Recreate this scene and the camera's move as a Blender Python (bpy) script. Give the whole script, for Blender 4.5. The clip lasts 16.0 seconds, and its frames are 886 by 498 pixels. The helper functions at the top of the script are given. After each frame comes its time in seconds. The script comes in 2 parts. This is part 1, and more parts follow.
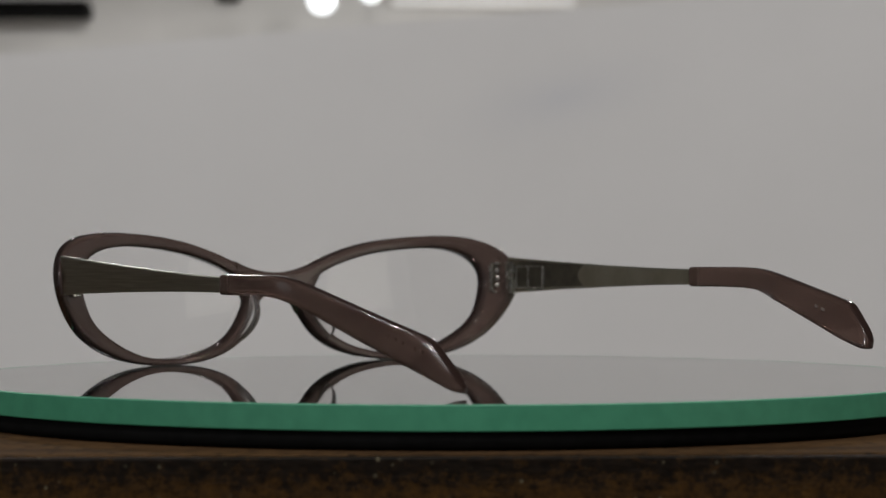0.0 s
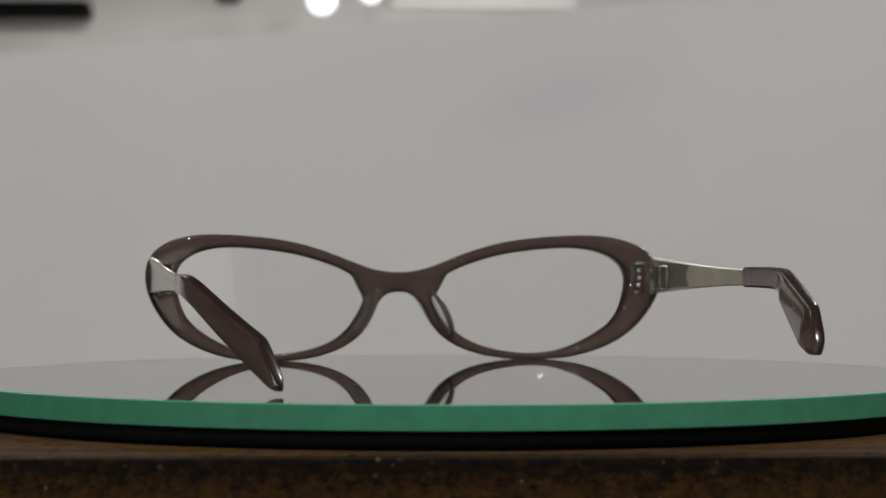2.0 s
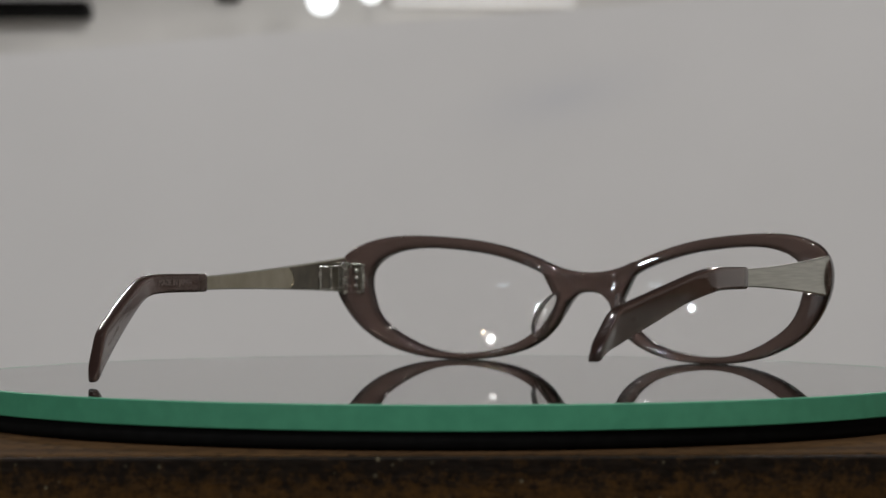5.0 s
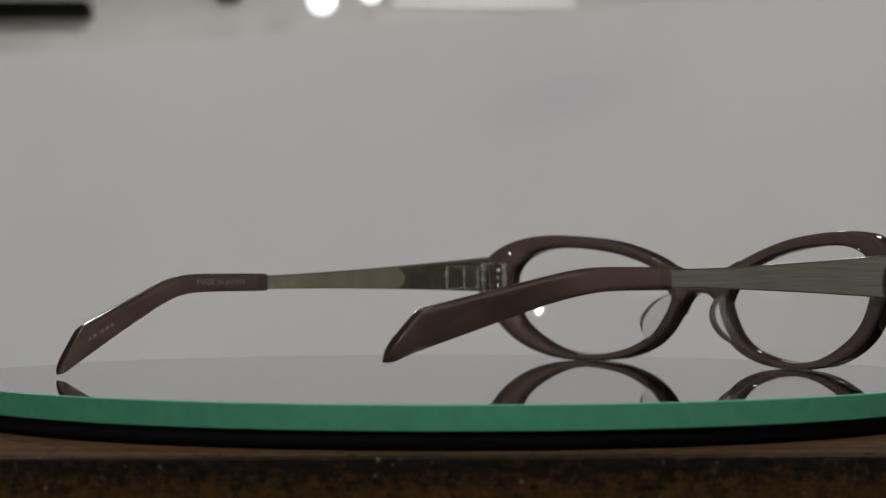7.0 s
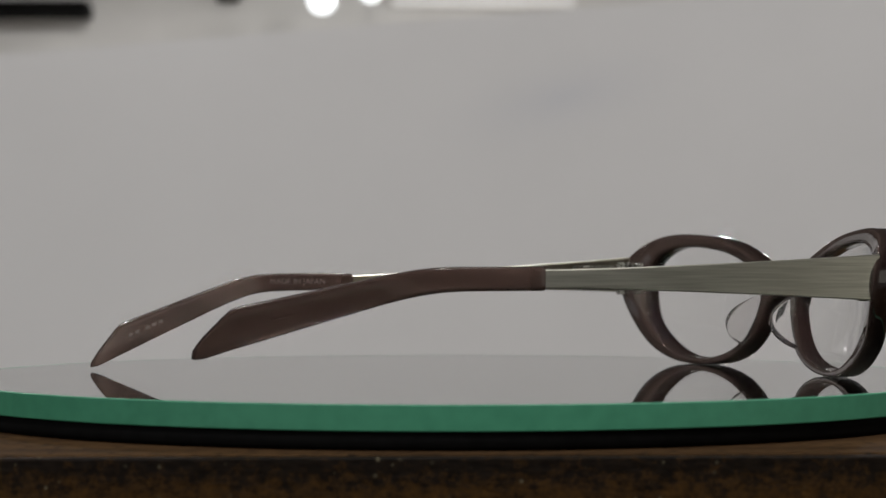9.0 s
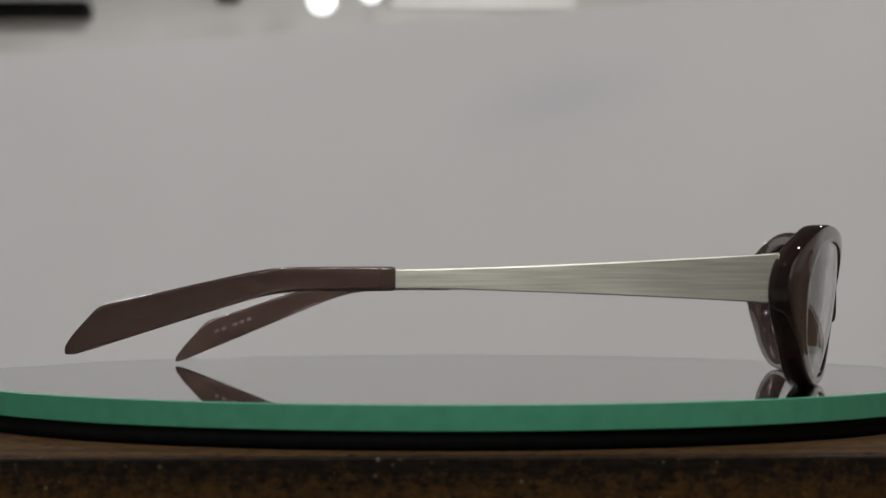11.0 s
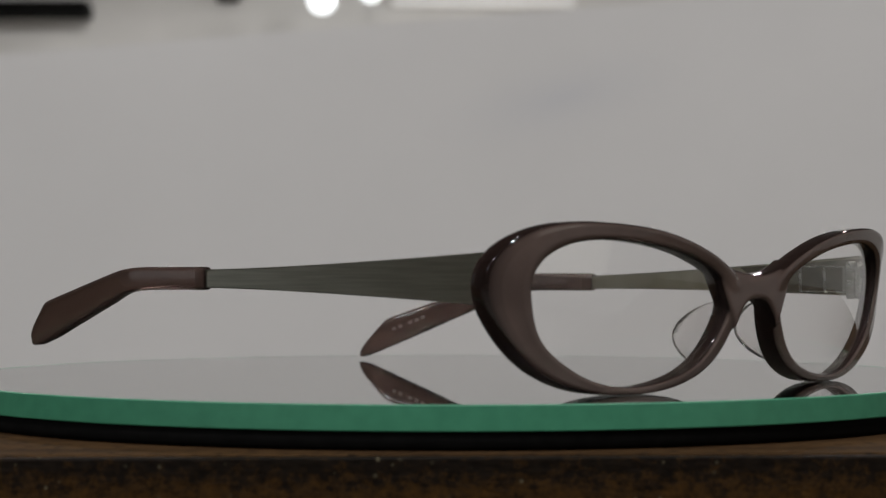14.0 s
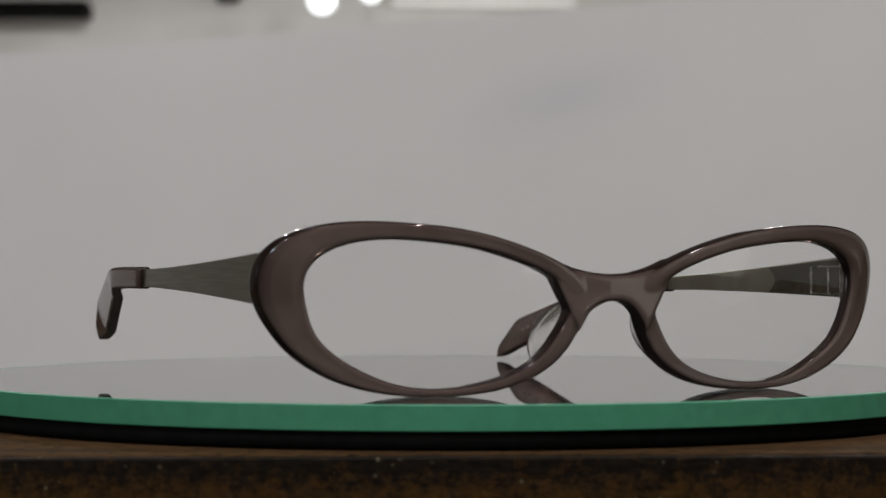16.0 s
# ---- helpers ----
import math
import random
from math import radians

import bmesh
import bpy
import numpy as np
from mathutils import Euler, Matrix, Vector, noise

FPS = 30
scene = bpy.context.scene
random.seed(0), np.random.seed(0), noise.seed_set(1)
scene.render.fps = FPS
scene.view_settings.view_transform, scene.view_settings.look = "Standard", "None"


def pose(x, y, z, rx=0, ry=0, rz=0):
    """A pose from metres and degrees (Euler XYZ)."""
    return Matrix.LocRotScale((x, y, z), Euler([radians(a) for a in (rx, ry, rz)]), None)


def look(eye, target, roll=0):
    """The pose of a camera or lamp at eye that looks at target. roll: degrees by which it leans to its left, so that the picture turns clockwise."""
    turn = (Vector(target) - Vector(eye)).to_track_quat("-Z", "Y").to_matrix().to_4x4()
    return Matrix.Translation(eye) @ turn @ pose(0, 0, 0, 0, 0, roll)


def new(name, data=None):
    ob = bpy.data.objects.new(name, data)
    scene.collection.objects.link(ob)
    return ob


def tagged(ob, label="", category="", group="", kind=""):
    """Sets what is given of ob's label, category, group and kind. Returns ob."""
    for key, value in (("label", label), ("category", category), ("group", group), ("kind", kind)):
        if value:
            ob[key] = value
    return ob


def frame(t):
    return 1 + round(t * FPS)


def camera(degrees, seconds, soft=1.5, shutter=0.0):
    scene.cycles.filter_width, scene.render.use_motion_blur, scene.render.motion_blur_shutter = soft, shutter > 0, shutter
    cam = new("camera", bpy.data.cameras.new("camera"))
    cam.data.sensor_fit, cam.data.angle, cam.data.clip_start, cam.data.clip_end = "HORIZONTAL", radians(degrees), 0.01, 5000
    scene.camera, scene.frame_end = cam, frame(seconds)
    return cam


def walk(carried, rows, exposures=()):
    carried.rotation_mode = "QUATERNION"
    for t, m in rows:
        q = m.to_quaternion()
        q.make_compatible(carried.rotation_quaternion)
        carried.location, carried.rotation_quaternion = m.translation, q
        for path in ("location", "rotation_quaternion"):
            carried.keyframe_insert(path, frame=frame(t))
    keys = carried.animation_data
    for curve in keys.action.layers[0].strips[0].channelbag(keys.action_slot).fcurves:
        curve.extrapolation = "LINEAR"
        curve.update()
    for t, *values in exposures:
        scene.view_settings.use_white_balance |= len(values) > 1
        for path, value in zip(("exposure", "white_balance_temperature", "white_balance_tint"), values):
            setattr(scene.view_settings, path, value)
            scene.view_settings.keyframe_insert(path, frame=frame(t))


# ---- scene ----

# ---- sizes: the spectacles are drawn in millimetres of a 134 mm wide frame, and brought to 129 mm ----
S = 0.00096
AXIS_U, AXIS_V = -4.62, 82.72        # the turntable's axis in the spectacles' own plan
EYE = (-0.00115, -0.4793, 0.02319)
PITCH = 0.482

# ---- camera ----
cam = camera(22.7, 16.0, soft=1.35)
cam.data.dof.use_dof = True
cam.data.dof.focus_distance = 0.455
cam.data.dof.aperture_fstop = cam.data.lens / 2.8
walk(cam, [(0, pose(*EYE, 90 + PITCH, 0, 0)), (16, pose(*EYE, 90 + PITCH, 0, 0))],
     exposures=[(0, -0.07), (3, 0.0), (4, 0.0), (6.5, -0.08), (7, -0.12), (8.5, -0.06), (10, 0.0), (12.5, -0.09), (13, -0.1), (15, -0.04), (16, -0.02)])

# ---- world and lamps ----
world = bpy.data.worlds.new("world")
scene.world = world
world.use_nodes = True
world.node_tree.nodes["Background"].inputs[0].default_value = (0.9, 0.95, 1.0, 1)
world.node_tree.nodes["Background"].inputs[1].default_value = 0.05


def lamp(name, at, target, power, size, shape="DISK", size_y=None, color=(1, 1, 1)):
    data = bpy.data.lights.new(name, "AREA")
    data.energy, data.size, data.shape, data.color = power, size, shape, color
    if size_y:
        data.size_y = size_y
    ob = new(name, data)
    ob.matrix_world = look(at, target)
    return ob


FLOOR, CEIL = -0.77, 1.75
# a small window and four spot lamps to the south, a window to the west, an added fill from the east that brightens the
# metal arms, downlights over the table, lamps deeper in the room
lamp("window_light", (-2.25, -2.6, 0.64), (0, 0, 0.1), 0.22, 0.26, "RECTANGLE", 0.09, (0.72, 0.88, 1.0))
lamp("west_window_light", (-3.15, 0.1, 0.3), (0, 0, 0.05), 0.65, 0.7, "RECTANGLE", 0.6, (0.9, 0.96, 1.0))
lamp("east_fill_light", (3.15, -1.25, 0.35), (0, -0.05, 0.05), 8.5, 2.4, "RECTANGLE", 1.4, (1.0, 0.955, 0.84))
for at, watts, size, tint in (((-1.74, -2.07, 1.33), 6.0, 0.13, (1.0, 1.0, 1.0)), ((-1.62, -2.17, 1.23), 0.7, 0.08, (1.0, 0.85, 0.65)),
                              ((-2.348, -1.675, 0.85), 6.0, 0.12, (0.85, 0.95, 1.0)), ((0.1, -2.5, 1.64), 0.9, 0.08, (1.0, 0.9, 0.8))):
    lamp("spot_lamp", at, (0, 0, 0.02), watts, size, color=tint)
for lx, ly, watts in ((-0.26, -1.4, 15), (-0.36, -1.15, 7), (0.62, -0.45, 15), (-0.45, 0.2, 5)):
    lamp("downlight", (lx, ly, CEIL - 0.012), (lx, ly + 0.001, -1), watts * 1.05, 0.09, color=(1.0, 0.968, 0.96))
for lx, ly, watts in ((-1.2, 3.6, 24), (1.2, 3.6, 24), (-1.2, 7.8, 58), (1.2, 7.8, 58)):
    lamp("room_light", (lx, ly, CEIL - 0.012), (lx, ly + 0.001, -1), watts, 0.18, color=(1.0, 0.98, 0.96))


# ---- materials ----
def material(name, base, rough=0.5, metal=0.0, **more):
    m = bpy.data.materials.new(name)
    m.use_nodes = True
    b = m.node_tree.nodes["Principled BSDF"]
    b.inputs["Base Color"].default_value = (*base, 1)
    b.inputs["Roughness"].default_value = rough
    b.inputs["Metallic"].default_value = metal
    for key, value in more.items():
        b.inputs[key.replace("_", " ")].default_value = value
    return m


def grain(m, low, high, scale, stretch=(1, 1, 1), bump=0.0, depth=0.0002, rough=None, detail=6.0, lo=0.35, hi=0.65, second=None):
    """Two scales of variation on a material: colour between low and high, bump and roughness."""
    t = m.node_tree
    b = t.nodes["Principled BSDF"]
    co = t.nodes.new("ShaderNodeTexCoord")
    mp = t.nodes.new("ShaderNodeMapping")
    mp.inputs["Scale"].default_value = stretch
    t.links.new(co.outputs["Object"], mp.inputs[0])
    n = t.nodes.new("ShaderNodeTexNoise")
    n.inputs["Scale"].default_value, n.inputs["Detail"].default_value = scale, detail
    t.links.new(mp.outputs[0], n.inputs["Vector"])
    r = t.nodes.new("ShaderNodeValToRGB")
    r.color_ramp.elements[0].position, r.color_ramp.elements[1].position = lo, hi
    r.color_ramp.elements[0].color, r.color_ramp.elements[1].color = (*low, 1), (*high, 1)
    t.links.new(n.outputs["Fac"], r.inputs[0])
    last = r.outputs[0]
    if second:
        n2 = t.nodes.new("ShaderNodeTexNoise")
        n2.inputs["Scale"].default_value, n2.inputs["Detail"].default_value = second[0], 3
        t.links.new(co.outputs["Object"], n2.inputs["Vector"])
        r2 = t.nodes.new("ShaderNodeValToRGB")
        r2.color_ramp.elements[0].position, r2.color_ramp.elements[1].position = second[1], second[2]
        t.links.new(n2.outputs["Fac"], r2.inputs[0])
        mix = t.nodes.new("ShaderNodeMixRGB")
        mix.inputs[2].default_value = (*second[3], 1)
        t.links.new(r2.outputs[0], mix.inputs[0])
        t.links.new(last, mix.inputs[1])
        last = mix.outputs[0]
    t.links.new(last, b.inputs["Base Color"])
    if bump:
        k = t.nodes.new("ShaderNodeBump")
        k.inputs["Strength"].default_value, k.inputs["Distance"].default_value = bump, depth
        t.links.new(n.outputs["Fac"], k.inputs["Height"])
        t.links.new(k.outputs[0], b.inputs["Normal"])
    if rough:
        q = t.nodes.new("ShaderNodeMapRange")
        q.inputs["To Min"].default_value, q.inputs["To Max"].default_value = rough
        t.links.new(n.outputs["Fac"], q.inputs[0])
        t.links.new(q.outputs[0], b.inputs["Roughness"])
    return m


def glow(name, color, strength):
    m = material(name, (0.8, 0.8, 0.8))
    b = m.node_tree.nodes["Principled BSDF"]
    b.inputs["Emission Color"].default_value = (*color, 1)
    b.inputs["Emission Strength"].default_value = strength
    return m


ACETATE = grain(material("brown_acetate", (0.1, 0.07, 0.06), 0.05, IOR=1.5, Transmission_Weight=0.25),
                (0.126, 0.090, 0.079), (0.166, 0.122, 0.108), 60, rough=(0.015, 0.04))


def laminate(m, clear, edge):
    """A sheet that is brown in front and clear behind, its edges darkened in colour for the light lost edge-on: the
    mesh carries how far behind the sheet's middle each point lies, and how far it is turned edge-on.
    """
    t = m.node_tree
    b = t.nodes["Principled BSDF"]
    was = b.inputs["Base Color"].links[0].from_socket
    depth, shaded = t.nodes.new("ShaderNodeAttribute"), t.nodes.new("ShaderNodeAttribute")
    depth.attribute_name, shaded.attribute_name = "depth_in_sheet", "edge_shade"
    step, clarity, dull = (t.nodes.new("ShaderNodeMapRange") for _ in range(3))
    mix, rim = t.nodes.new("ShaderNodeMixRGB"), t.nodes.new("ShaderNodeMixRGB")
    less = t.nodes.new("ShaderNodeMath")
    less.operation = "MULTIPLY"
    step.inputs["From Min"].default_value, step.inputs["From Max"].default_value = 0.5, 1.3
    clarity.inputs["To Min"].default_value, clarity.inputs["To Max"].default_value = 0.25, 0.70
    dull.inputs["To Min"].default_value, dull.inputs["To Max"].default_value = 1.0, 0.6
    mix.inputs[2].default_value, rim.inputs[2].default_value = (*clear, 1), (*edge, 1)
    for a, c in ((depth.outputs["Fac"], step.inputs[0]), (shaded.outputs["Fac"], rim.inputs[0]), (step.outputs[0], mix.inputs[0]), (was, mix.inputs[1]), (mix.outputs[0], rim.inputs[1]),
                 (rim.outputs[0], b.inputs["Base Color"]), (step.outputs[0], clarity.inputs[0]), (shaded.outputs["Fac"], dull.inputs[0]),
                 (clarity.outputs[0], less.inputs[0]), (dull.outputs[0], less.inputs[1]), (less.outputs[0], b.inputs["Transmission Weight"])):
        t.links.new(a, c)


laminate(ACETATE, (0.20, 0.138, 0.117), (0.018, 0.011, 0.0095))
TIP = grain(material("brown_acetate_tip", (0.08, 0.055, 0.05), 0.05, IOR=1.49, Transmission_Weight=0.5),
            (0.100, 0.062, 0.051), (0.165, 0.106, 0.086), 250, stretch=(1, 0.15, 1), rough=(0.09, 0.17))
# tip colour darkened along its edges, for the dark room the bevels reflect
ends_shade, ends_mix = TIP.node_tree.nodes.new("ShaderNodeAttribute"), TIP.node_tree.nodes.new("ShaderNodeMixRGB")
ends_shade.attribute_name, ends_mix.inputs[2].default_value = "edge_shade", (0.042, 0.025, 0.021, 1)
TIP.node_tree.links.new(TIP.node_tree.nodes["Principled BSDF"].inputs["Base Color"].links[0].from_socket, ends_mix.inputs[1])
TIP.node_tree.links.new(ends_shade.outputs["Fac"], ends_mix.inputs[0])
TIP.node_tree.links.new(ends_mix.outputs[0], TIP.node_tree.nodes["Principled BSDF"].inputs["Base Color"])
METAL = grain(material("brushed_metal", (0.5, 0.49, 0.43), 0.4, 1.0, Anisotropic=0.9),
              (0.45, 0.45, 0.38), (0.60, 0.60, 0.52), 2200, stretch=(1, 0.03, 1), bump=0.3, depth=0.00003, rough=(0.28, 0.38), detail=3.0)
brush = METAL.node_tree.nodes.new("ShaderNodeTangent")
brush.direction_type, brush.uv_map = "UV_MAP", "brushing"
METAL.node_tree.links.new(brush.outputs[0], METAL.node_tree.nodes["Principled BSDF"].inputs["Tangent"])
SPRING = grain(material("dull_hinge_metal", (0.2, 0.18, 0.14), 0.4, 1.0), (0.135, 0.120, 0.092), (0.205, 0.183, 0.143), 300, rough=(0.3, 0.45))
HINGE = grain(material("hinge_metal", (0.6, 0.59, 0.54), 0.25, 1.0), (0.5, 0.49, 0.44), (0.68, 0.67, 0.62), 500, rough=(0.18, 0.34))
PAD = material("clear_pad", (0.95, 0.93, 0.92), 0.06, IOR=1.45, Transmission_Weight=0.95)
LENS = material("demo_lens", (1, 1, 1), 0.0, IOR=1.38, Transmission_Weight=1.0)
DISC = material("disc_glass", (0.97, 0.995, 0.972), 0.0, IOR=1.52, Transmission_Weight=1.0)
EDGE = grain(material("ground_green_edge", (0.05, 0.28, 0.16), 0.5, IOR=1.45), (0.046, 0.235, 0.134), (0.057, 0.272, 0.157), 300, rough=(0.45, 0.6))
BLACK = grain(material("black_rubber", (0.004, 0.004, 0.004), 0.8, Specular_IOR_Level=0.1), (0.003, 0.003, 0.003), (0.006, 0.006, 0.006), 400, rough=(0.7, 0.9))
BACKING = grain(material("silvered_backing", (0.9, 0.9, 0.89), 0.06, 1.0), (0.88, 0.89, 0.88), (0.93, 0.93, 0.92), 40, rough=(0.04, 0.08))
WOOD = grain(material("brown_wood", (0.1, 0.07, 0.05), 0.8, Specular_IOR_Level=0.05), (0.036, 0.0195, 0.0085), (0.068, 0.038, 0.0165), 140, stretch=(0.12, 1, 1), bump=0.4, depth=0.0004,
             rough=(0.7, 0.95), second=(380, 0.5, 0.72, (0.012, 0.007, 0.0038)))
DARKWOOD = grain(material("dark_rough_edge", (0.02, 0.015, 0.01), 0.6, Specular_IOR_Level=0.08), (0.0046, 0.0033, 0.0023), (0.0120, 0.0082, 0.0053), 900, stretch=(0.5, 1, 1), bump=0.6,
                 depth=0.0005, rough=(0.4, 0.75))


def stains(m):
    """Amber stains in the lower part of the edge, and small pale chips scattered over it."""
    t = m.node_tree
    b = t.nodes["Principled BSDF"]
    co, split = t.nodes.new("ShaderNodeTexCoord"), t.nodes.new("ShaderNodeSeparateXYZ")
    t.links.new(co.outputs["Object"], split.inputs[0])
    last = b.inputs["Base Color"].links[0].from_socket
    reach, lift, show = t.nodes.new("ShaderNodeMapRange"), t.nodes.new("ShaderNodeMath"), t.nodes.new("ShaderNodeMapRange")
    reach.inputs["From Min"].default_value, reach.inputs["From Max"].default_value = -0.0015, -0.0065
    reach.inputs["To Min"].default_value, reach.inputs["To Max"].default_value = -0.14, 0.05
    t.links.new(split.outputs["Z"], reach.inputs[0])
    n = t.nodes.new("ShaderNodeTexNoise")
    n.inputs["Scale"].default_value, n.inputs["Detail"].default_value, n.inputs["Roughness"].default_value = 520, 8, 0.75
    t.links.new(co.outputs["Object"], n.inputs["Vector"])
    t.links.new(n.outputs["Fac"], lift.inputs[0])
    t.links.new(reach.outputs[0], lift.inputs[1])
    show.inputs["From Min"].default_value, show.inputs["From Max"].default_value = 0.39, 0.74
    t.links.new(lift.outputs[0], show.inputs[0])
    amber = t.nodes.new("ShaderNodeMixRGB")
    amber.inputs[2].default_value = (0.072, 0.035, 0.008, 1)
    chips, chip, pale = t.nodes.new("ShaderNodeTexVoronoi"), t.nodes.new("ShaderNodeMapRange"), t.nodes.new("ShaderNodeMixRGB")
    chips.inputs["Scale"].default_value = 420
    few, some = t.nodes.new("ShaderNodeMapRange"), t.nodes.new("ShaderNodeMath")
    few.inputs["From Min"].default_value, few.inputs["From Max"].default_value = 0.62, 0.9
    t.links.new(chips.outputs["Color"], few.inputs[0])
    some.operation = "MULTIPLY"
    t.links.new(few.outputs[0], some.inputs[1])
    t.links.new(co.outputs["Object"], chips.inputs["Vector"])
    chip.inputs["From Min"].default_value, chip.inputs["From Max"].default_value = 0.2, 0.1
    t.links.new(chips.outputs["Distance"], chip.inputs[0])
    pale.inputs[2].default_value = (0.17, 0.15, 0.095, 1)
    for a, c in ((show.outputs[0], amber.inputs[0]), (last, amber.inputs[1]), (chip.outputs[0], some.inputs[0]), (some.outputs[0], pale.inputs[0]), (amber.outputs[0], pale.inputs[1]), (pale.outputs[0], b.inputs["Base Color"])):
        t.links.new(a, c)


stains(DARKWOOD)
BOARD = grain(material("white_board", (0.74, 0.735, 0.73), 0.7), (0.72, 0.715, 0.71), (0.76, 0.755, 0.75), 4, second=(2.2, 0.58, 0.75, (0.66, 0.665, 0.68)))
def soft_patch(m, at, size, turn, color):
    """A faint soft-edged patch of another tint on a panel."""
    t = m.node_tree
    b = t.nodes["Principled BSDF"]
    was = b.inputs["Base Color"].links[0].from_socket
    co, mp, g = t.nodes.new("ShaderNodeTexCoord"), t.nodes.new("ShaderNodeMapping"), t.nodes.new("ShaderNodeTexGradient")
    mp.vector_type = "TEXTURE"
    mp.inputs["Location"].default_value, mp.inputs["Rotation"].default_value, mp.inputs["Scale"].default_value = at, (0, radians(turn), 0), size
    g.gradient_type = "QUADRATIC_SPHERE"
    mix = t.nodes.new("ShaderNodeMixRGB")
    mix.inputs[2].default_value = (*color, 1)
    for a, c in ((co.outputs["Object"], mp.inputs[0]), (mp.outputs[0], g.inputs[0]), (g.outputs["Fac"], mix.inputs[0]), (was, mix.inputs[1]), (mix.outputs[0], b.inputs["Base Color"])):
        t.links.new(a, c)


soft_patch(BOARD, (0.078, 1.0, 0.137), (0.105, 1.0, 0.035), -14, (0.655, 0.66, 0.68))
PLASTER = grain(material("white_plaster", (0.75, 0.74, 0.72), 0.8), (0.72, 0.71, 0.69), (0.78, 0.77, 0.75), 3, bump=0.1, depth=0.002)
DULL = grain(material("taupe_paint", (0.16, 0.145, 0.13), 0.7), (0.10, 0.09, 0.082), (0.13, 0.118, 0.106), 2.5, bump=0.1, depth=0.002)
DARKCEIL = grain(material("dark_ceiling_paint", (0.06, 0.055, 0.05), 0.8), (0.045, 0.042, 0.04), (0.07, 0.065, 0.06), 2.5, bump=0.1, depth=0.002)
POLISHED = grain(material("polished_metal", (0.5, 0.49, 0.43), 0.16, 1.0), (0.46, 0.42, 0.31), (0.56, 0.52, 0.41), 200, rough=(0.28, 0.38))
FLOORING = grain(material("grey_floor", (0.3, 0.28, 0.26), 0.5), (0.26, 0.24, 0.22), (0.34, 0.32, 0.3), 5)
INK = material("pale_print", (0.17, 0.14, 0.125), 0.4)
BULB = glow("lit_bulb", (0.93, 0.98, 1.0), 2.2)
TUBE = glow("lit_tube", (1.0, 0.97, 0.93), 0.36)


# ---- mesh helpers ----
def link(name, bm, mat, parent=None, smooth=True):
    bmesh.ops.recalc_face_normals(bm, faces=bm.faces[:])
    me = bpy.data.meshes.new(name)
    bm.to_mesh(me)
    bm.free()
    for p in me.polygons:
        p.use_smooth = smooth
    me.materials.append(mat)
    ob = new(name, me)
    ob.parent = parent
    return ob


def part(name, bm, mat, parent, label="", smooth=True):
    return tagged(link(name, bm, mat, parent, smooth), label)


def box(lo, hi, bevel=0.0, bm=None):
    bm = bm or bmesh.new()
    vs = bmesh.ops.create_cube(bm, size=1)["verts"]
    for v in vs:
        v.co = [(a + b) / 2 + c * (b - a) for a, b, c in zip(lo, hi, v.co)]
    if bevel:
        es = list({e for v in vs for e in v.link_edges})
        bmesh.ops.bevel(bm, geom=es, offset=bevel, segments=3, profile=0.5, affect="EDGES")
    return bm


def loft(rings, closed=False, bm=None):
    """A skin over rings of points; ends are capped unless the rings run round."""
    bm = bm or bmesh.new()
    rows = [[bm.verts.new(p) for p in r] for r in rings]
    n = len(rows)
    for i in range(n if closed else n - 1):
        a, b = rows[i], rows[(i + 1) % n]
        for j in range(len(a)):
            bm.faces.new((a[j], a[(j + 1) % len(a)], b[(j + 1) % len(a)], b[j]))
    if not closed:
        bm.faces.new(rows[0][::-1])
        bm.faces.new(rows[-1])
    return bm


def lathe(profile, n=160):
    """A closed solid of turning from (radius, z) pairs that start and end on the axis."""
    bm = bmesh.new()
    rings = [[(r * math.cos(2 * math.pi * k / n), r * math.sin(2 * math.pi * k / n), z) for k in range(n)] for r, z in profile]
    return loft(rings, bm=bm)


def power(x, e):
    return math.copysign(abs(x) ** e, x)


# ---- setting ----
def setting():
    x0, x1, y0, y1, w = -3.2, 3.2, -3.6, 10.0, 0.12
    tagged(link("floor", box((x0, y0, FLOOR - w), (x1, y1, FLOOR)), FLOORING, smooth=False), "grey floor of the room", "floor", kind="structure")
    tagged(link("ceiling", box((x0 - w, y0 - w, CEIL), (x1 + w, y1 + w, CEIL + w)), DARKCEIL, smooth=False), "dark grey painted ceiling", "ceiling", kind="structure")
    for name, lo, hi in (("wall_west", (x0 - w, y0 - w, FLOOR), (x0, y1 + w, CEIL)), ("wall_east", (x1, y0 - w, FLOOR), (x1 + w, y1 + w, CEIL)),
                         ("wall_north", (x0, y1, FLOOR), (x1, y1 + w, CEIL)), ("wall_south", (x0, y0 - w, FLOOR), (x1, y0, CEIL))):
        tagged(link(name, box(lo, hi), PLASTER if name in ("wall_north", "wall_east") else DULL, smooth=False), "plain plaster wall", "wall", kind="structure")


def backdrop_board():
    # a white panel standing behind the table, its top edge a little aslant
    bm = bmesh.new()
    y, d = 1.0, 0.02
    front = [(-0.9, y, FLOOR), (0.9, y, FLOOR), (0.9, y, 0.262), (-0.9, y, 0.118)]
    loft([front, [(a, b + d, c) for a, b, c in front]], bm=bm)
    tagged(link("backdrop_board", bm, BOARD, smooth=False), "plain matt white panel standing behind the table", "panel")


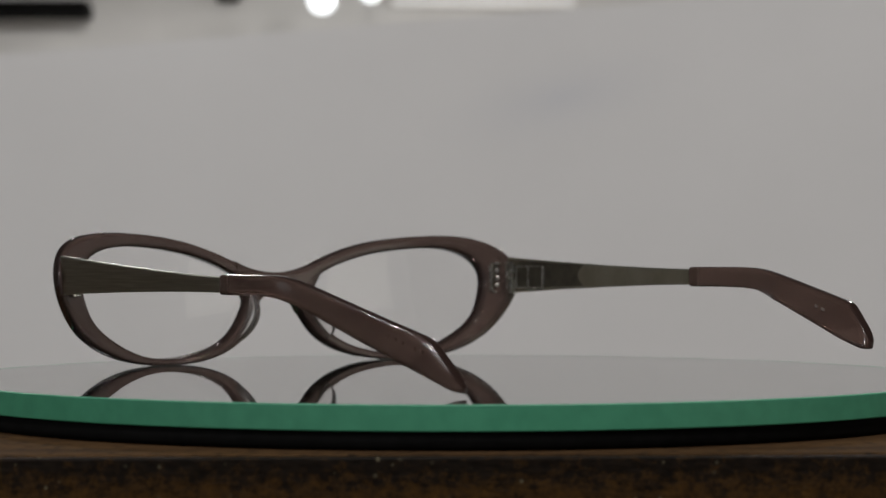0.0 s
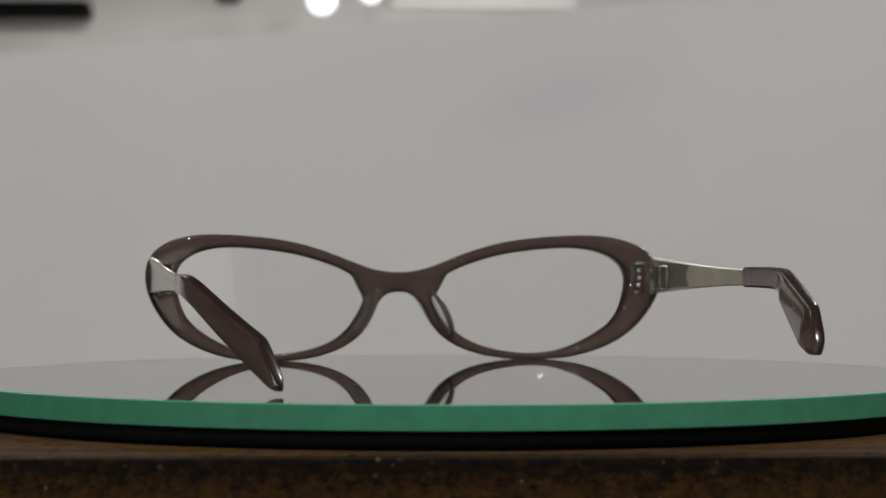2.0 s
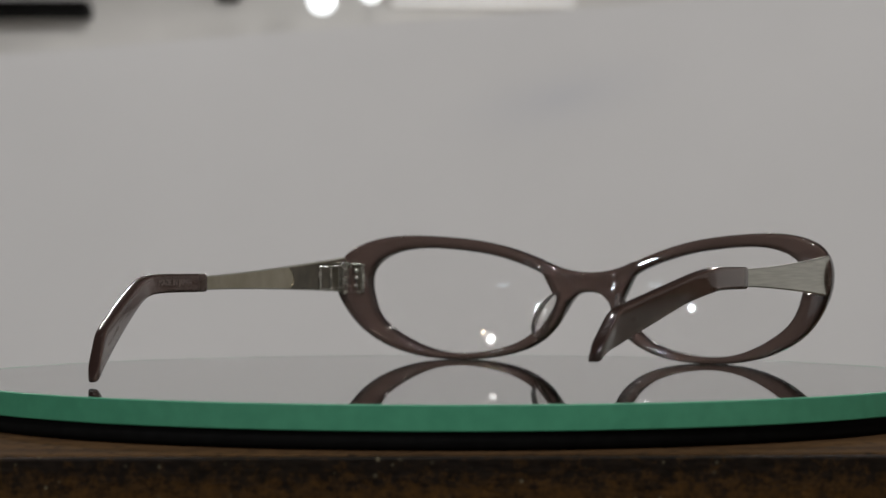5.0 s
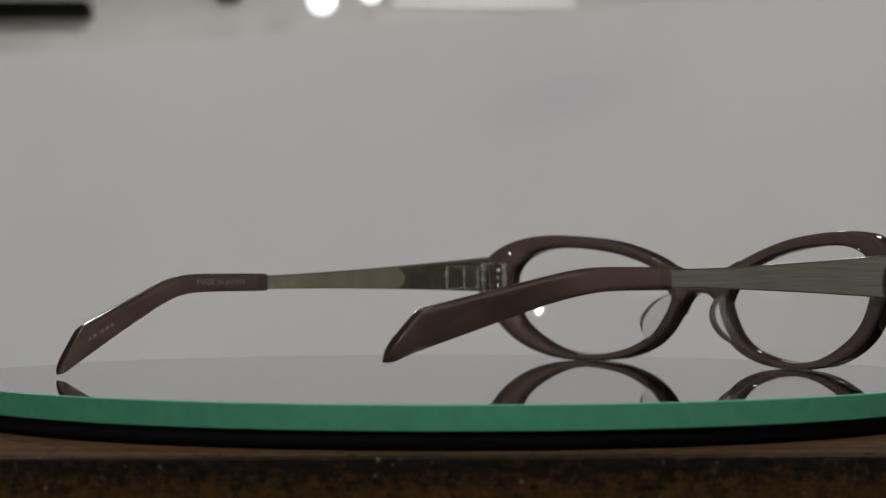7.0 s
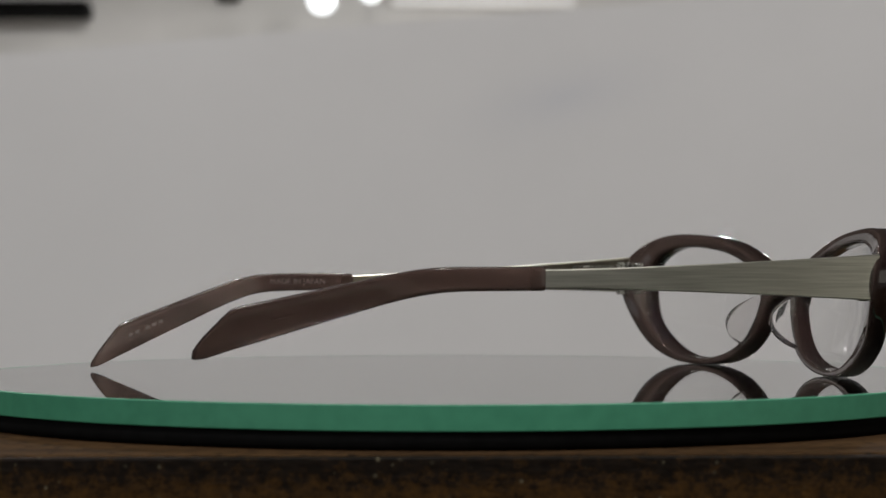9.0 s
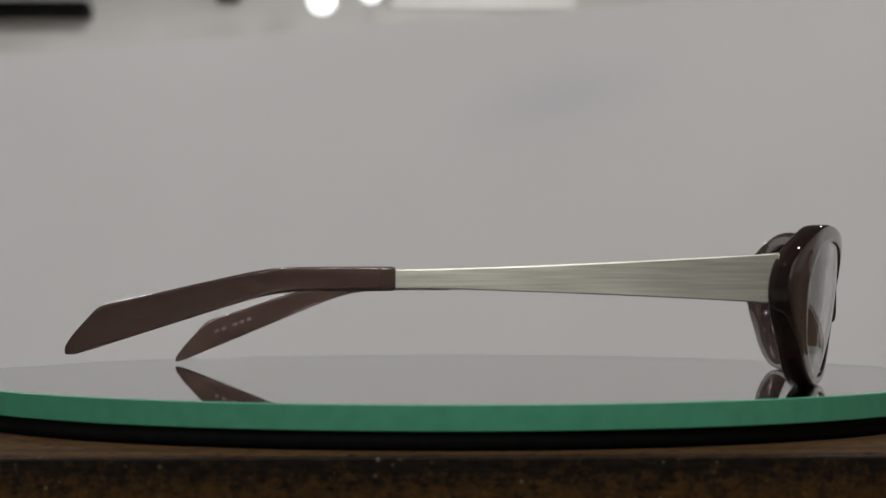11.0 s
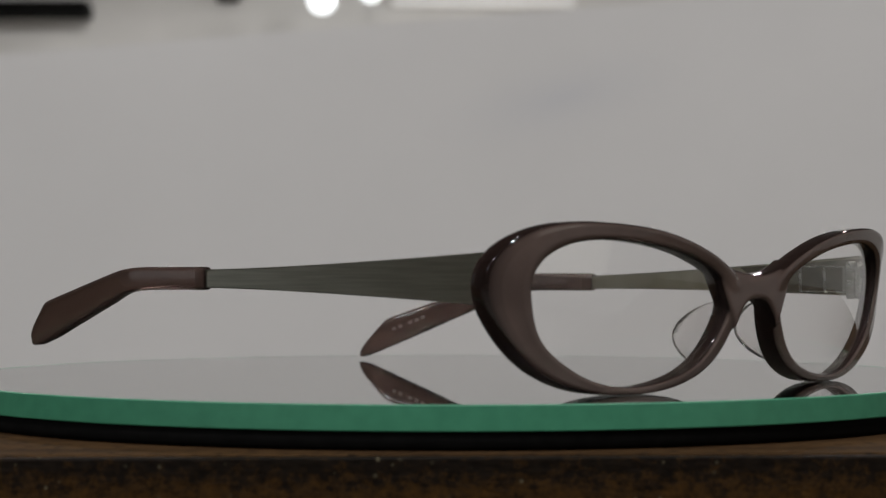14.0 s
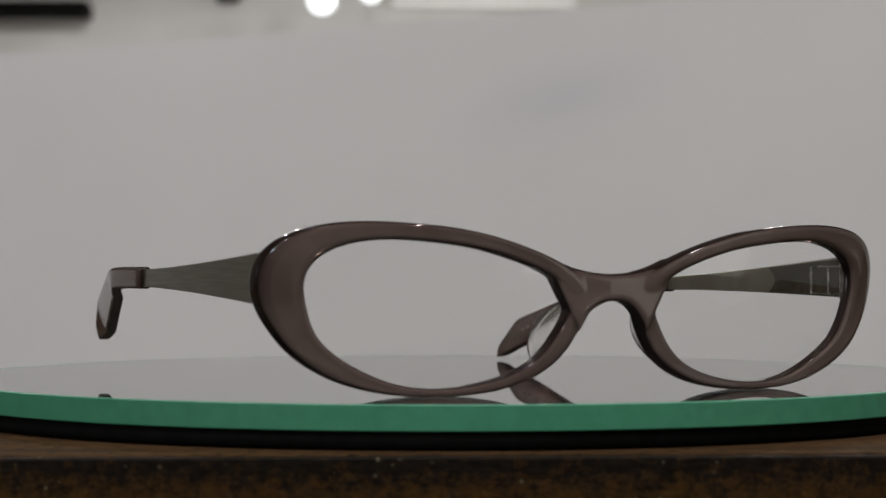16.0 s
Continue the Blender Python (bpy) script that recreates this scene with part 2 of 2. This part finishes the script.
def far_lamps():
    for x, z, r in ((-0.548, 1.235, 0.062), (-0.328, 1.276, 0.05)):
        ob = tagged(new("globe_lamp"), "lit white globe lamp hanging from the ceiling", "lamp", group="globe lamps")
        ob.location = (x, 9.5, z)
        bm = bmesh.new()
        bmesh.ops.create_uvsphere(bm, u_segments=24, v_segments=14, radius=r)
        part("bulb", bm, BULB, ob)
        part("cord", loft([[(0.006 * math.cos(a), 0.006 * math.sin(a), zz) for a in (0, 1.57, 3.14, 4.71)] for zz in (r - 0.003, CEIL - z)]), BLACK, ob)
    ob = tagged(new("tube_lamp"), "lit white tube lamp on the far wall", "lamp")
    ob.location = (0.19, 9.97, 1.274)
    part("tube", loft([[(x, -0.02 + 0.018 * math.cos(a), 0.018 * math.sin(a)) for a in np.linspace(0, 2 * math.pi, 13)[:-1]] for x in (-0.43, 0.43)]), TUBE, ob)
    part("housing", box((-0.45, -0.002, -0.02), (0.45, 0.03, 0.05), 0.004), PLASTER, ob)
    tagged(link("wall_fixture", box((-1.07, 9.9, 1.283), (-0.97, 10.0, 1.36), 0.008), BLACK, smooth=False), "small dark fixture on the far wall", "fixture")
    tagged(link("wall_shelf", box((-2.6, 9.78, 1.2), (-1.665, 10.0, 1.27), 0.006), BLACK, smooth=False), "black shelf board fixed to the far wall", "shelf")


def table():
    ob = tagged(new("table"), "narrow brown wooden table with a dark rough front edge", "table")
    top = -0.00792
    ob.matrix_basis = pose(0, -0.1120, top, 0, 0, 2.0)
    part("tabletop", box((-0.34, 0.0012, -0.032), (0.34, 0.235, 0), 0.0004), WOOD, ob, smooth=False)
    part("front_edge", box((-0.34, -0.0008, -0.032), (0.34, 0.0012, -0.0003), 0.0005), DARKWOOD, ob, "dark rough wooden edge strip with rusty flecks", smooth=False)
    for x in (-0.3, 0.3):
        for y in (0.03, 0.205):
            part("leg", box((x - 0.02, y - 0.02, FLOOR - top), (x + 0.02, y + 0.02, -0.032), 0.002), WOOD, ob, smooth=False)


# ---- turntable ----
def turntable():
    ob = tagged(new("turntable"), "turntable with a thick green-edged glass top on a black base", "turntable")
    R, H = 111 * S, 4.75 * S
    ri = R - 0.0012
    part("glass_top", lathe([(0.0001, -H), (ri, -H), (ri, 0), (0.0001, 0)], 200), DISC, ob, "clear glass disc that mirrors what stands on it", smooth=False)
    c = 0.00016
    rings = []
    n = 240
    for k in range(n):
        a = 2 * math.pi * k / n
        rings.append([(r * math.cos(a), r * math.sin(a), z) for r, z in ((ri + 0.00004, -H), (R - c, -H), (R, -H + c), (R, -c), (R - c, 0), (ri + 0.00004, 0))])
    part("glass_edge", loft(rings, closed=True), EDGE, ob, "ground green glass edge", smooth=False)
    z0, z1 = -0.00792, -H - 0.0004
    part("backing", lathe([(0.0001, z1), (ri - 0.007, z1), (ri - 0.007, -H - 0.00004), (0.0001, -H - 0.00004)], 200), BACKING, ob, "silvered mirror backing under the glass", smooth=False)
    part("base", lathe([(0.0001, z0), (R - 0.0016, z0), (R - 0.0008, z0 + 0.0008), (R - 0.0008, -H - 0.0003), (R - 0.0011, -H - 0.00004), (ri - 0.0069, -H - 0.00004), (ri - 0.0069, z1 - 0.00004), (0.0001, z1 - 0.00004)], 200), BLACK, ob, "flat black plastic base")
    return ob


# ---- spectacles ----
OUTER = (36.23, 16.25, 30.93, 16.34, (1.001, 0.0175, 0.0174, -0.0009, 0.075, -0.0326, 0.038, -0.0221, -0.0096, -0.0062, 0.0028, 0.002, -0.0112, 0.0032, 0.0008, 0.0005, 0.0007, 0.0007, 0.0016))
INNER = (34.12, 15.36, 24.8, 13.83, (0.9972, 0.0296, 0.0302, 0.0037, 0.0644, -0.0339, 0.0479, -0.0185, -0.0119, -0.0056, -0.0027, -0.0021, -0.013))


def outline(shape, a):
    """A point of the rim's outline: an ellipse whose radius swells and shrinks by a few waves."""
    uc, wc, ra, rb, k = shape
    rho = k[0] + sum(k[2 * i - 1] * math.cos(i * a) + k[2 * i] * math.sin(i * a) for i in range(1, len(k) // 2 + 1))
    return uc + ra * rho * math.cos(a), wc + rb * rho * math.sin(a)


def wrap(u, w):
    """How far back the front lies: it curves round the face, is a little skewed, and leans in at the bottom."""
    return 8.0 * (u / 59) ** 2 - 0.3 + (0.03 if u > 0 else 0.006) * u + 2.2 * max(0, (abs(u) - 58) / 9) ** 2 + 0.145 * (16 - w)


def place(u, v, w):
    return ((u - AXIS_U) * S, -(v - AXIS_V) * S, w * S)


def soft(x, s):
    return s * math.log1p(math.exp(min(40, x / s)))


def section(u, v, w, du, dw, half, thick, e=0.5, n=16):
    """A rounded cross-section about (u, v, w): half long along (du, dw), thick deep along v."""
    out = []
    for j in range(n):
        a = 2 * math.pi * (j + 0.5) / n
        p, q = half * power(math.cos(a), e), thick * power(math.sin(a), e)
        out.append(place(u + du * p, v + q, w + dw * p))
    return out


def front_frame(parent):
    half = 2.35
    bm = bmesh.new()
    for side in (-1, 1):
        rings = []
        for k in range(180):
            a = 2 * math.pi * k / 180
            (ui, wi), (uo, wo) = outline(INNER, a), outline(OUTER, a)
            grow = 1 + 0.15 / math.hypot(uo - ui, wo - wi)
            ring = []
            for j in range(40):
                b = 2 * math.pi * (j + 0.5) / 40
                e = 0.32 if b > math.pi else 0.4
                p, q = grow * power(math.cos(b), e), power(math.sin(b), e + 0.05)
                q *= 1 + 0.1 * max(0, 1 - p * p)
                u, w = (ui + uo) / 2 + (uo - ui) / 2 * p, (wi + wo) / 2 + (wo - wi) / 2 * p
                ring.append(place(side * u, wrap(side * u, w) + half * q, w))
            rings.append(ring)
        loft(rings, closed=True, bm=bm)
    rings = []
    for k in range(61):
        u = -12.5 + 25 * k / 60
        top, low = 22.95 + 0.0185 * u * u, 17.7 - 0.0245 * min(abs(u), 7.2) ** 2.8 + 2.0 * max(0, abs(u) - 7.2)
        rings.append(section(u, wrap(u, 20), (top + low) / 2, 0, 1, (top - low) / 2, half * 1.03, 0.34, 22))
    loft(rings, bm=bm)
    ob = part("front_frame", bm, ACETATE, parent, "glossy smoky brown plastic rims and bridge")
    m = ob.modifiers.new("weld", "REMESH")
    m.mode, m.voxel_size, m.use_smooth_shade = "VOXEL", 0.00021, True
    m = ob.modifiers.new("ease", "SMOOTH")
    m.factor, m.iterations = 0.5, 2
    me = bpy.data.meshes.new_from_object(ob.evaluated_get(bpy.context.evaluated_depsgraph_get()))
    ob.modifiers.clear()
    ob.data = me
    co = np.empty(3 * len(me.vertices))
    me.vertices.foreach_get("co", co)
    ends = np.empty(2 * len(me.edges), dtype=np.int64)
    me.edges.foreach_get("vertices", ends)
    a, b = ends.reshape(-1, 2).T
    pts, count = co.reshape(-1, 3).copy(), np.bincount(ends, minlength=len(me.vertices))[:, None]
    near = np.clip((15 - np.abs(pts[:, :1] / S + AXIS_U)) / 5, 0, 1) * 0.6
    for _ in range(14):
        total = np.zeros_like(pts)
        np.add.at(total, a, pts[b])
        np.add.at(total, b, pts[a])
        pts += near * (total / count - pts)
    co = pts.reshape(-1)
    me.vertices.foreach_set("co", co)
    me.update()
    x, y, z = pts.T / S
    u, v, w = x + AXIS_U, AXIS_V - y, z
    back = v - (8.0 * (u / 59) ** 2 - 0.3 + np.where(u > 0, 0.03, 0.006) * u + 2.2 * np.maximum(0, (np.abs(u) - 58) / 9) ** 2 + 0.145 * (16 - w))
    me.attributes.new("depth_in_sheet", "FLOAT", "POINT").data.foreach_set("value", back.astype(np.float32))
    me.vertices.foreach_get("normal", co)
    nx, ny, nz = co.reshape(-1, 3).T
    # edge shade for the colour: grows as the surface turns from front or back
    flat = np.abs(0.145 * nz - ny) / 1.0105
    shaded = np.clip((0.93 - flat) / 0.4, 0, 1) * (1 - 0.2 * np.clip(back / 1.5, 0, 1))
    me.attributes.new("edge_shade", "FLOAT", "POINT").data.foreach_set("value", shaded.astype(np.float32))


def lens(parent, side):
    # a shell of 88 mm radius that meets the rim at both ends
    def depth(u, w):
        a, b = wrap(side * 9.3, w), wrap(side * 58.9, w)
        return (a + b) / 2 + (b - a) / 2 * (u - 34.1) / 24.8 - 3.5 + ((u - 34.1) ** 2 + (w - 15.3) ** 2) / 176

    bm = bmesh.new()
    n, m = 96, 16
    sheets = []
    for back in (-0.9, 0.3):
        rows = []
        for i in range(1, m + 1):
            row = []
            for k in range(n):
                u, w = outline(INNER, 2 * math.pi * k / n)
                q = 1.02 * i / m
                u, w = INNER[0] + (u - INNER[0]) * q, INNER[1] + (w - INNER[1]) * q
                row.append(bm.verts.new(place(side * u, depth(u, w) + back, w)))
            rows.append(row)
        c = bm.verts.new(place(side * INNER[0], depth(INNER[0], INNER[1]) + back, INNER[1]))
        for k in range(n):
            bm.faces.new((c, rows[0][k], rows[0][(k + 1) % n]))
            for i in range(m - 1):
                bm.faces.new((rows[i][k], rows[i + 1][k], rows[i + 1][(k + 1) % n], rows[i][(k + 1) % n]))
        sheets.append(rows[-1])
    for k in range(n):
        f = bm.faces.new((sheets[0][k], sheets[0][(k + 1) % n], sheets[1][(k + 1) % n], sheets[1][k]))
        for e in f.edges:
            e.smooth = False
    ob = part("lens", bm, LENS, parent, "clear spectacle lens")
    ob.visible_shadow = False


def nose_pad(parent, side):
    bm = bmesh.new()
    rows = []
    n, m = 20, 8
    for i in range(n + 1):
        a = i / n
        w = 17.8 - 12.3 * a
        ub = 8.2 + 0.5 * a + 4.6 * a * a
        reach = 8.6 * max(0.02, math.sin(math.pi * a)) ** 0.55
        rows.append([bm.verts.new(place(side * (ub + 1.7 * (b / m) ** 1.3 * reach / 8.6), 0.5 + 0.145 * (16 - w) + reach * b / m, w)) for b in range(m + 1)])
    for i in range(n):
        for b in range(m):
            bm.faces.new((rows[i][b], rows[i][b + 1], rows[i + 1][b + 1], rows[i + 1][b]))
    ob = part("nose_pad", bm, PAD, parent, "clear plastic nose pad")
    s = ob.modifiers.new("thick", "SOLIDIFY")
    s.thickness, s.offset = 1.3 * S, 0


def words(text, at, width, slope):
    """Raised print that faces +x and runs along +y, centred on its height."""
    curve = bpy.data.curves.new("lettering", "FONT")
    curve.body, curve.extrude = text, 0.02
    temp = bpy.data.objects.new("lettering", curve)
    me = bpy.data.meshes.new_from_object(temp)
    bm = bmesh.new()
    bm.from_mesh(me)
    bpy.data.objects.remove(temp)
    bpy.data.meshes.remove(me)
    bpy.data.curves.remove(curve)
    xs, ys = [v.co.x for v in bm.verts], [v.co.y for v in bm.verts]
    k, mid = width / (max(xs) - min(xs)), (max(ys) + min(ys)) / 2
    for v in bm.verts:
        v.co = (at[0] + v.co.z * k + slope * (v.co.x - min(xs)) * k, at[1] + (v.co.x - min(xs)) * k, at[2] + (v.co.y - mid) * k)
    return bm


def temple(parent, side):
    # right and left arm are bent differently: joint height, bend, droop of the upper and lower edge
    joint, bend, droop_t, droop_b, inward = (22.1, 111.5, 0.215, 0.306, 0.205) if side > 0 else (20.5, 113.2, 0.345, 0.43, 0.24)
    at_sleeve, at_bend, curl, twist = (65.1, 64.7, 0.0, 0.29) if side > 0 else (65.4, 66.3, 0.0016, 0.0)

    def middle(v):
        on = soft(v - 112, 1.5)
        return at_sleeve + (at_bend - at_sleeve) * min(1, max(0, v - 87) / 22) - inward * on - curl * on * on

    def lean(v, below):
        """The right tip is twisted: its lower edge stands further in than its upper one."""
        return twist * min(1, max(0, v - 110) / 10) * below

    rings = []
    begin, deeper = (13.2, 0.45) if side > 0 else (11.2, 0.0)
    for k in range(31):
        v = begin + (90 - begin) * k / 30
        f = (v - begin) / (87.2 - begin)
        half = 1.65 + deeper / 2 + 2.95 * max(0, 1 - f) ** 1.45
        rings.append([place(side * (65.6 + (at_sleeve - 65.6) * min(f, 1) + a * 0.6), v, 22.3 + (joint - 22.3) * f - deeper / 2 + b) for a, b in
                      ((-1, -half + .25), (-0.6, -half), (0.6, -half), (1, -half + .25), (1, half - .25), (0.6, half), (-0.6, half), (-1, half - .25))])
    arm = part("temple", loft(rings), METAL, parent, "brushed greenish-silver metal temple arm", smooth=False)
    arm.data.materials.append(POLISHED)
    uv = arm.data.uv_layers.new(name="brushing")
    for loop in arm.data.loops:
        co = arm.data.vertices[loop.vertex_index].co
        uv.data[loop.index].uv = (co.z * 20, co.y * 20)
    for p in arm.data.polygons:
        p.material_index = 1 if p.normal.x * side < -0.9 else 0

    rings = []
    stations = [87.2, 87.35, 87.6, 88.2] + list(np.linspace(90, 152, 63)) + [152.6, 153.2, 153.8, 154.3, 154.7, 155.0, 155.2, 155.3]
    for i, v in enumerate(stations):
        top = joint + 2.2 - droop_t * soft(v - bend, 2.5) - 0.83 * soft(v - 147.9, 0.45)
        low = joint - 2.1 - deeper - droop_b * soft(v - bend + 0.5, 3)
        half, thick = (top - low) / 2, 1.45
        if i < 3:
            half, thick = half - (0.5, 0.25, 0.08)[i], thick - (0.5, 0.25, 0.08)[i]
        if v > 152.5:
            q = math.sqrt(max(0.02, 1 - ((v - 152.5) / 2.82) ** 2))
            half, thick = half * (0.3 + 0.7 * q), thick * q
        um, wm = middle(v), (top + low) / 2
        ring = []
        for j in range(20):
            a = 2 * math.pi * (j + 0.5) / 20
            dw = half * power(math.cos(a), 0.38)
            ring.append(place(side * (um + thick * power(math.sin(a), 0.34) - lean(v, half - dw)), v, wm + dw))
        rings.append(ring)
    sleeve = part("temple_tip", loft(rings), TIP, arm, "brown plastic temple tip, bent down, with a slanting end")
    # mask of the painted edge shade: rises where the surface turns from sideways
    sleeve.data.attributes.new("edge_shade", "FLOAT", "POINT").data.foreach_set(
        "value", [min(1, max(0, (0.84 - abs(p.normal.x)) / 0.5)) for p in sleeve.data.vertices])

    # small illegible print on the inner face of the tip
    if side > 0:
        marks = [(136.5, 1.1), (138.9, 1.4)]
    else:
        marks = [(137 + 1.7 * i + (i > 2), 1.1) for i in range(5)]
        part("lettering", words("MADE IN JAPAN", place(-(middle(108.4) - 1.45), 108.4, joint), 13.8 * S, (at_bend - at_sleeve) / 22), INK, arm, "small pale printed words", smooth=False)
    for v, length in marks:
        um = middle(v) - 1.5 - lean(v, (droop_b - droop_t) / 2 * (v - bend) + 2.1)
        drop = 0 if v < 110 else (droop_t + droop_b) / 2 * (v - bend)
        w = joint - drop
        k = inward if v > 112 else 0
        part("print_mark", loft([[place(side * (um - k * dv - off), v + dv, w + dw) for dv, dw in ((0, -0.4), (length, -0.4 - k), (length, 0.4 - k), (0, 0.4))] for off in (0, 0.05)]),
             INK, arm, "tiny faint illegible print mark", smooth=False)


def hinge(parent, side):
    back, drop = (0, -0.6) if side > 0 else (-2.0, -0.7)

    def bx(u0, u1, v0, v1, w0, w1, b=0.15, bm=None):
        p, q = place(side * u0, v0 + back, w0 + drop), place(side * u1, v1 + back, w1 + drop)
        return box([min(a, c) for a, c in zip(p, q)], [max(a, c) for a, c in zip(p, q)], b * S, bm)

    plate = part("hinge", bx(60.2, 64.2, 11.2, 12.5, 18.0, 26.0, 0.5), SPRING, parent, "small silver spring hinge", smooth=False)
    bm = bmesh.new()
    for u0, u1, w0, w1 in ((60.1, 60.75, 18.3, 25.7), (63.4, 64.1, 18.3, 25.7), (60.6, 63.6, 25.45, 26.1), (60.6, 63.6, 17.9, 18.55)):
        bx(u0, u1, 11.3, 12.95, w0, w1, 0.25, bm)
    part("plate_rim", bm, HINGE, plate, "raised bright rim", smooth=False)
    for w in (20.0, 22.0, 24.0):
        bm = bmesh.new()
        bmesh.ops.create_uvsphere(bm, u_segments=14, v_segments=8, radius=0.72 * S, matrix=Matrix.Translation(place(side * 62.1, 12.5 + back, w + drop)))
        part("rivet", bm, HINGE, plate)
    # knuckles of the joint, then the spring box let into the arm, with its own bright rim
    for u0, u1, v0, v1 in ((63.9, 64.6, 11.8, 14.4), (63.7, 64.8, 15.0, 17.2)):
        part("barrel", bx(u0, u1, v0, v1, 17.8, 26.2, 0.3), HINGE, plate, smooth=False)
    part("spring_box", bx(64.5, 65.2, 17.6, 29.5, 19.1, 25.2, 0.3), SPRING, plate, smooth=False)
    bm = bmesh.new()
    for v0, v1, w0, w1 in ((17.6, 29.6, 24.8, 25.25), (17.6, 29.6, 19.05, 19.5), (17.5, 18.4, 19.3, 25.0), (22.7, 23.3, 19.3, 25.0), (28.8, 29.7, 19.3, 25.0)):
        bx(64.32, 65.1, v0, v1, w0, w1, 0.2, bm)
    part("box_rim", bm, HINGE, plate, "raised bright rim", smooth=False)
    # dull inlay on the arm's inner face, ending in a shallow arc
    rows = []
    for off in (64.72, 65.2):
        arc = [(43.6 + 2.4 * (2 * k / 12 - 1) ** 2, (24.8 if side > 0 else 24.1) - 5.4 * k / 12) for k in range(13)]
        rows.append([place(side * off, v + back, w) for v, w in [(13.6, 18.4), (13.6, 26.2)] + arc])
    part("inlay", loft(rows), SPRING, plate, "dull dark metal inlay", smooth=False)


def eyeglasses():
    ob = tagged(new("eyeglasses"), "brown plastic eyeglasses with brushed metal temples lying open on glass", "eyeglasses")
    front_frame(ob)
    for side in (-1, 1):
        lens(ob, side)
        nose_pad(ob, side)
        temple(ob, side)
        hinge(ob, side)
    return ob


setting()
backdrop_board()
far_lamps()
table()
plate_thing = turntable()
glasses = eyeglasses()


def angle(t):
    return -36.548 + 11.9366 * t + 0.015 * (t - 8) ** 2


def motions():
    # the spectacles ride on the turntable, which turns clockwise seen from above
    times = [0.5 * i for i in range(33)]
    walk(plate_thing, [(t, pose(0, 0, 0, 0, 0, -angle(t))) for t in times])
    walk(glasses, [(t, pose(0, 0, 0.00002, 0, 0, -angle(t))) for t in times])


motions()
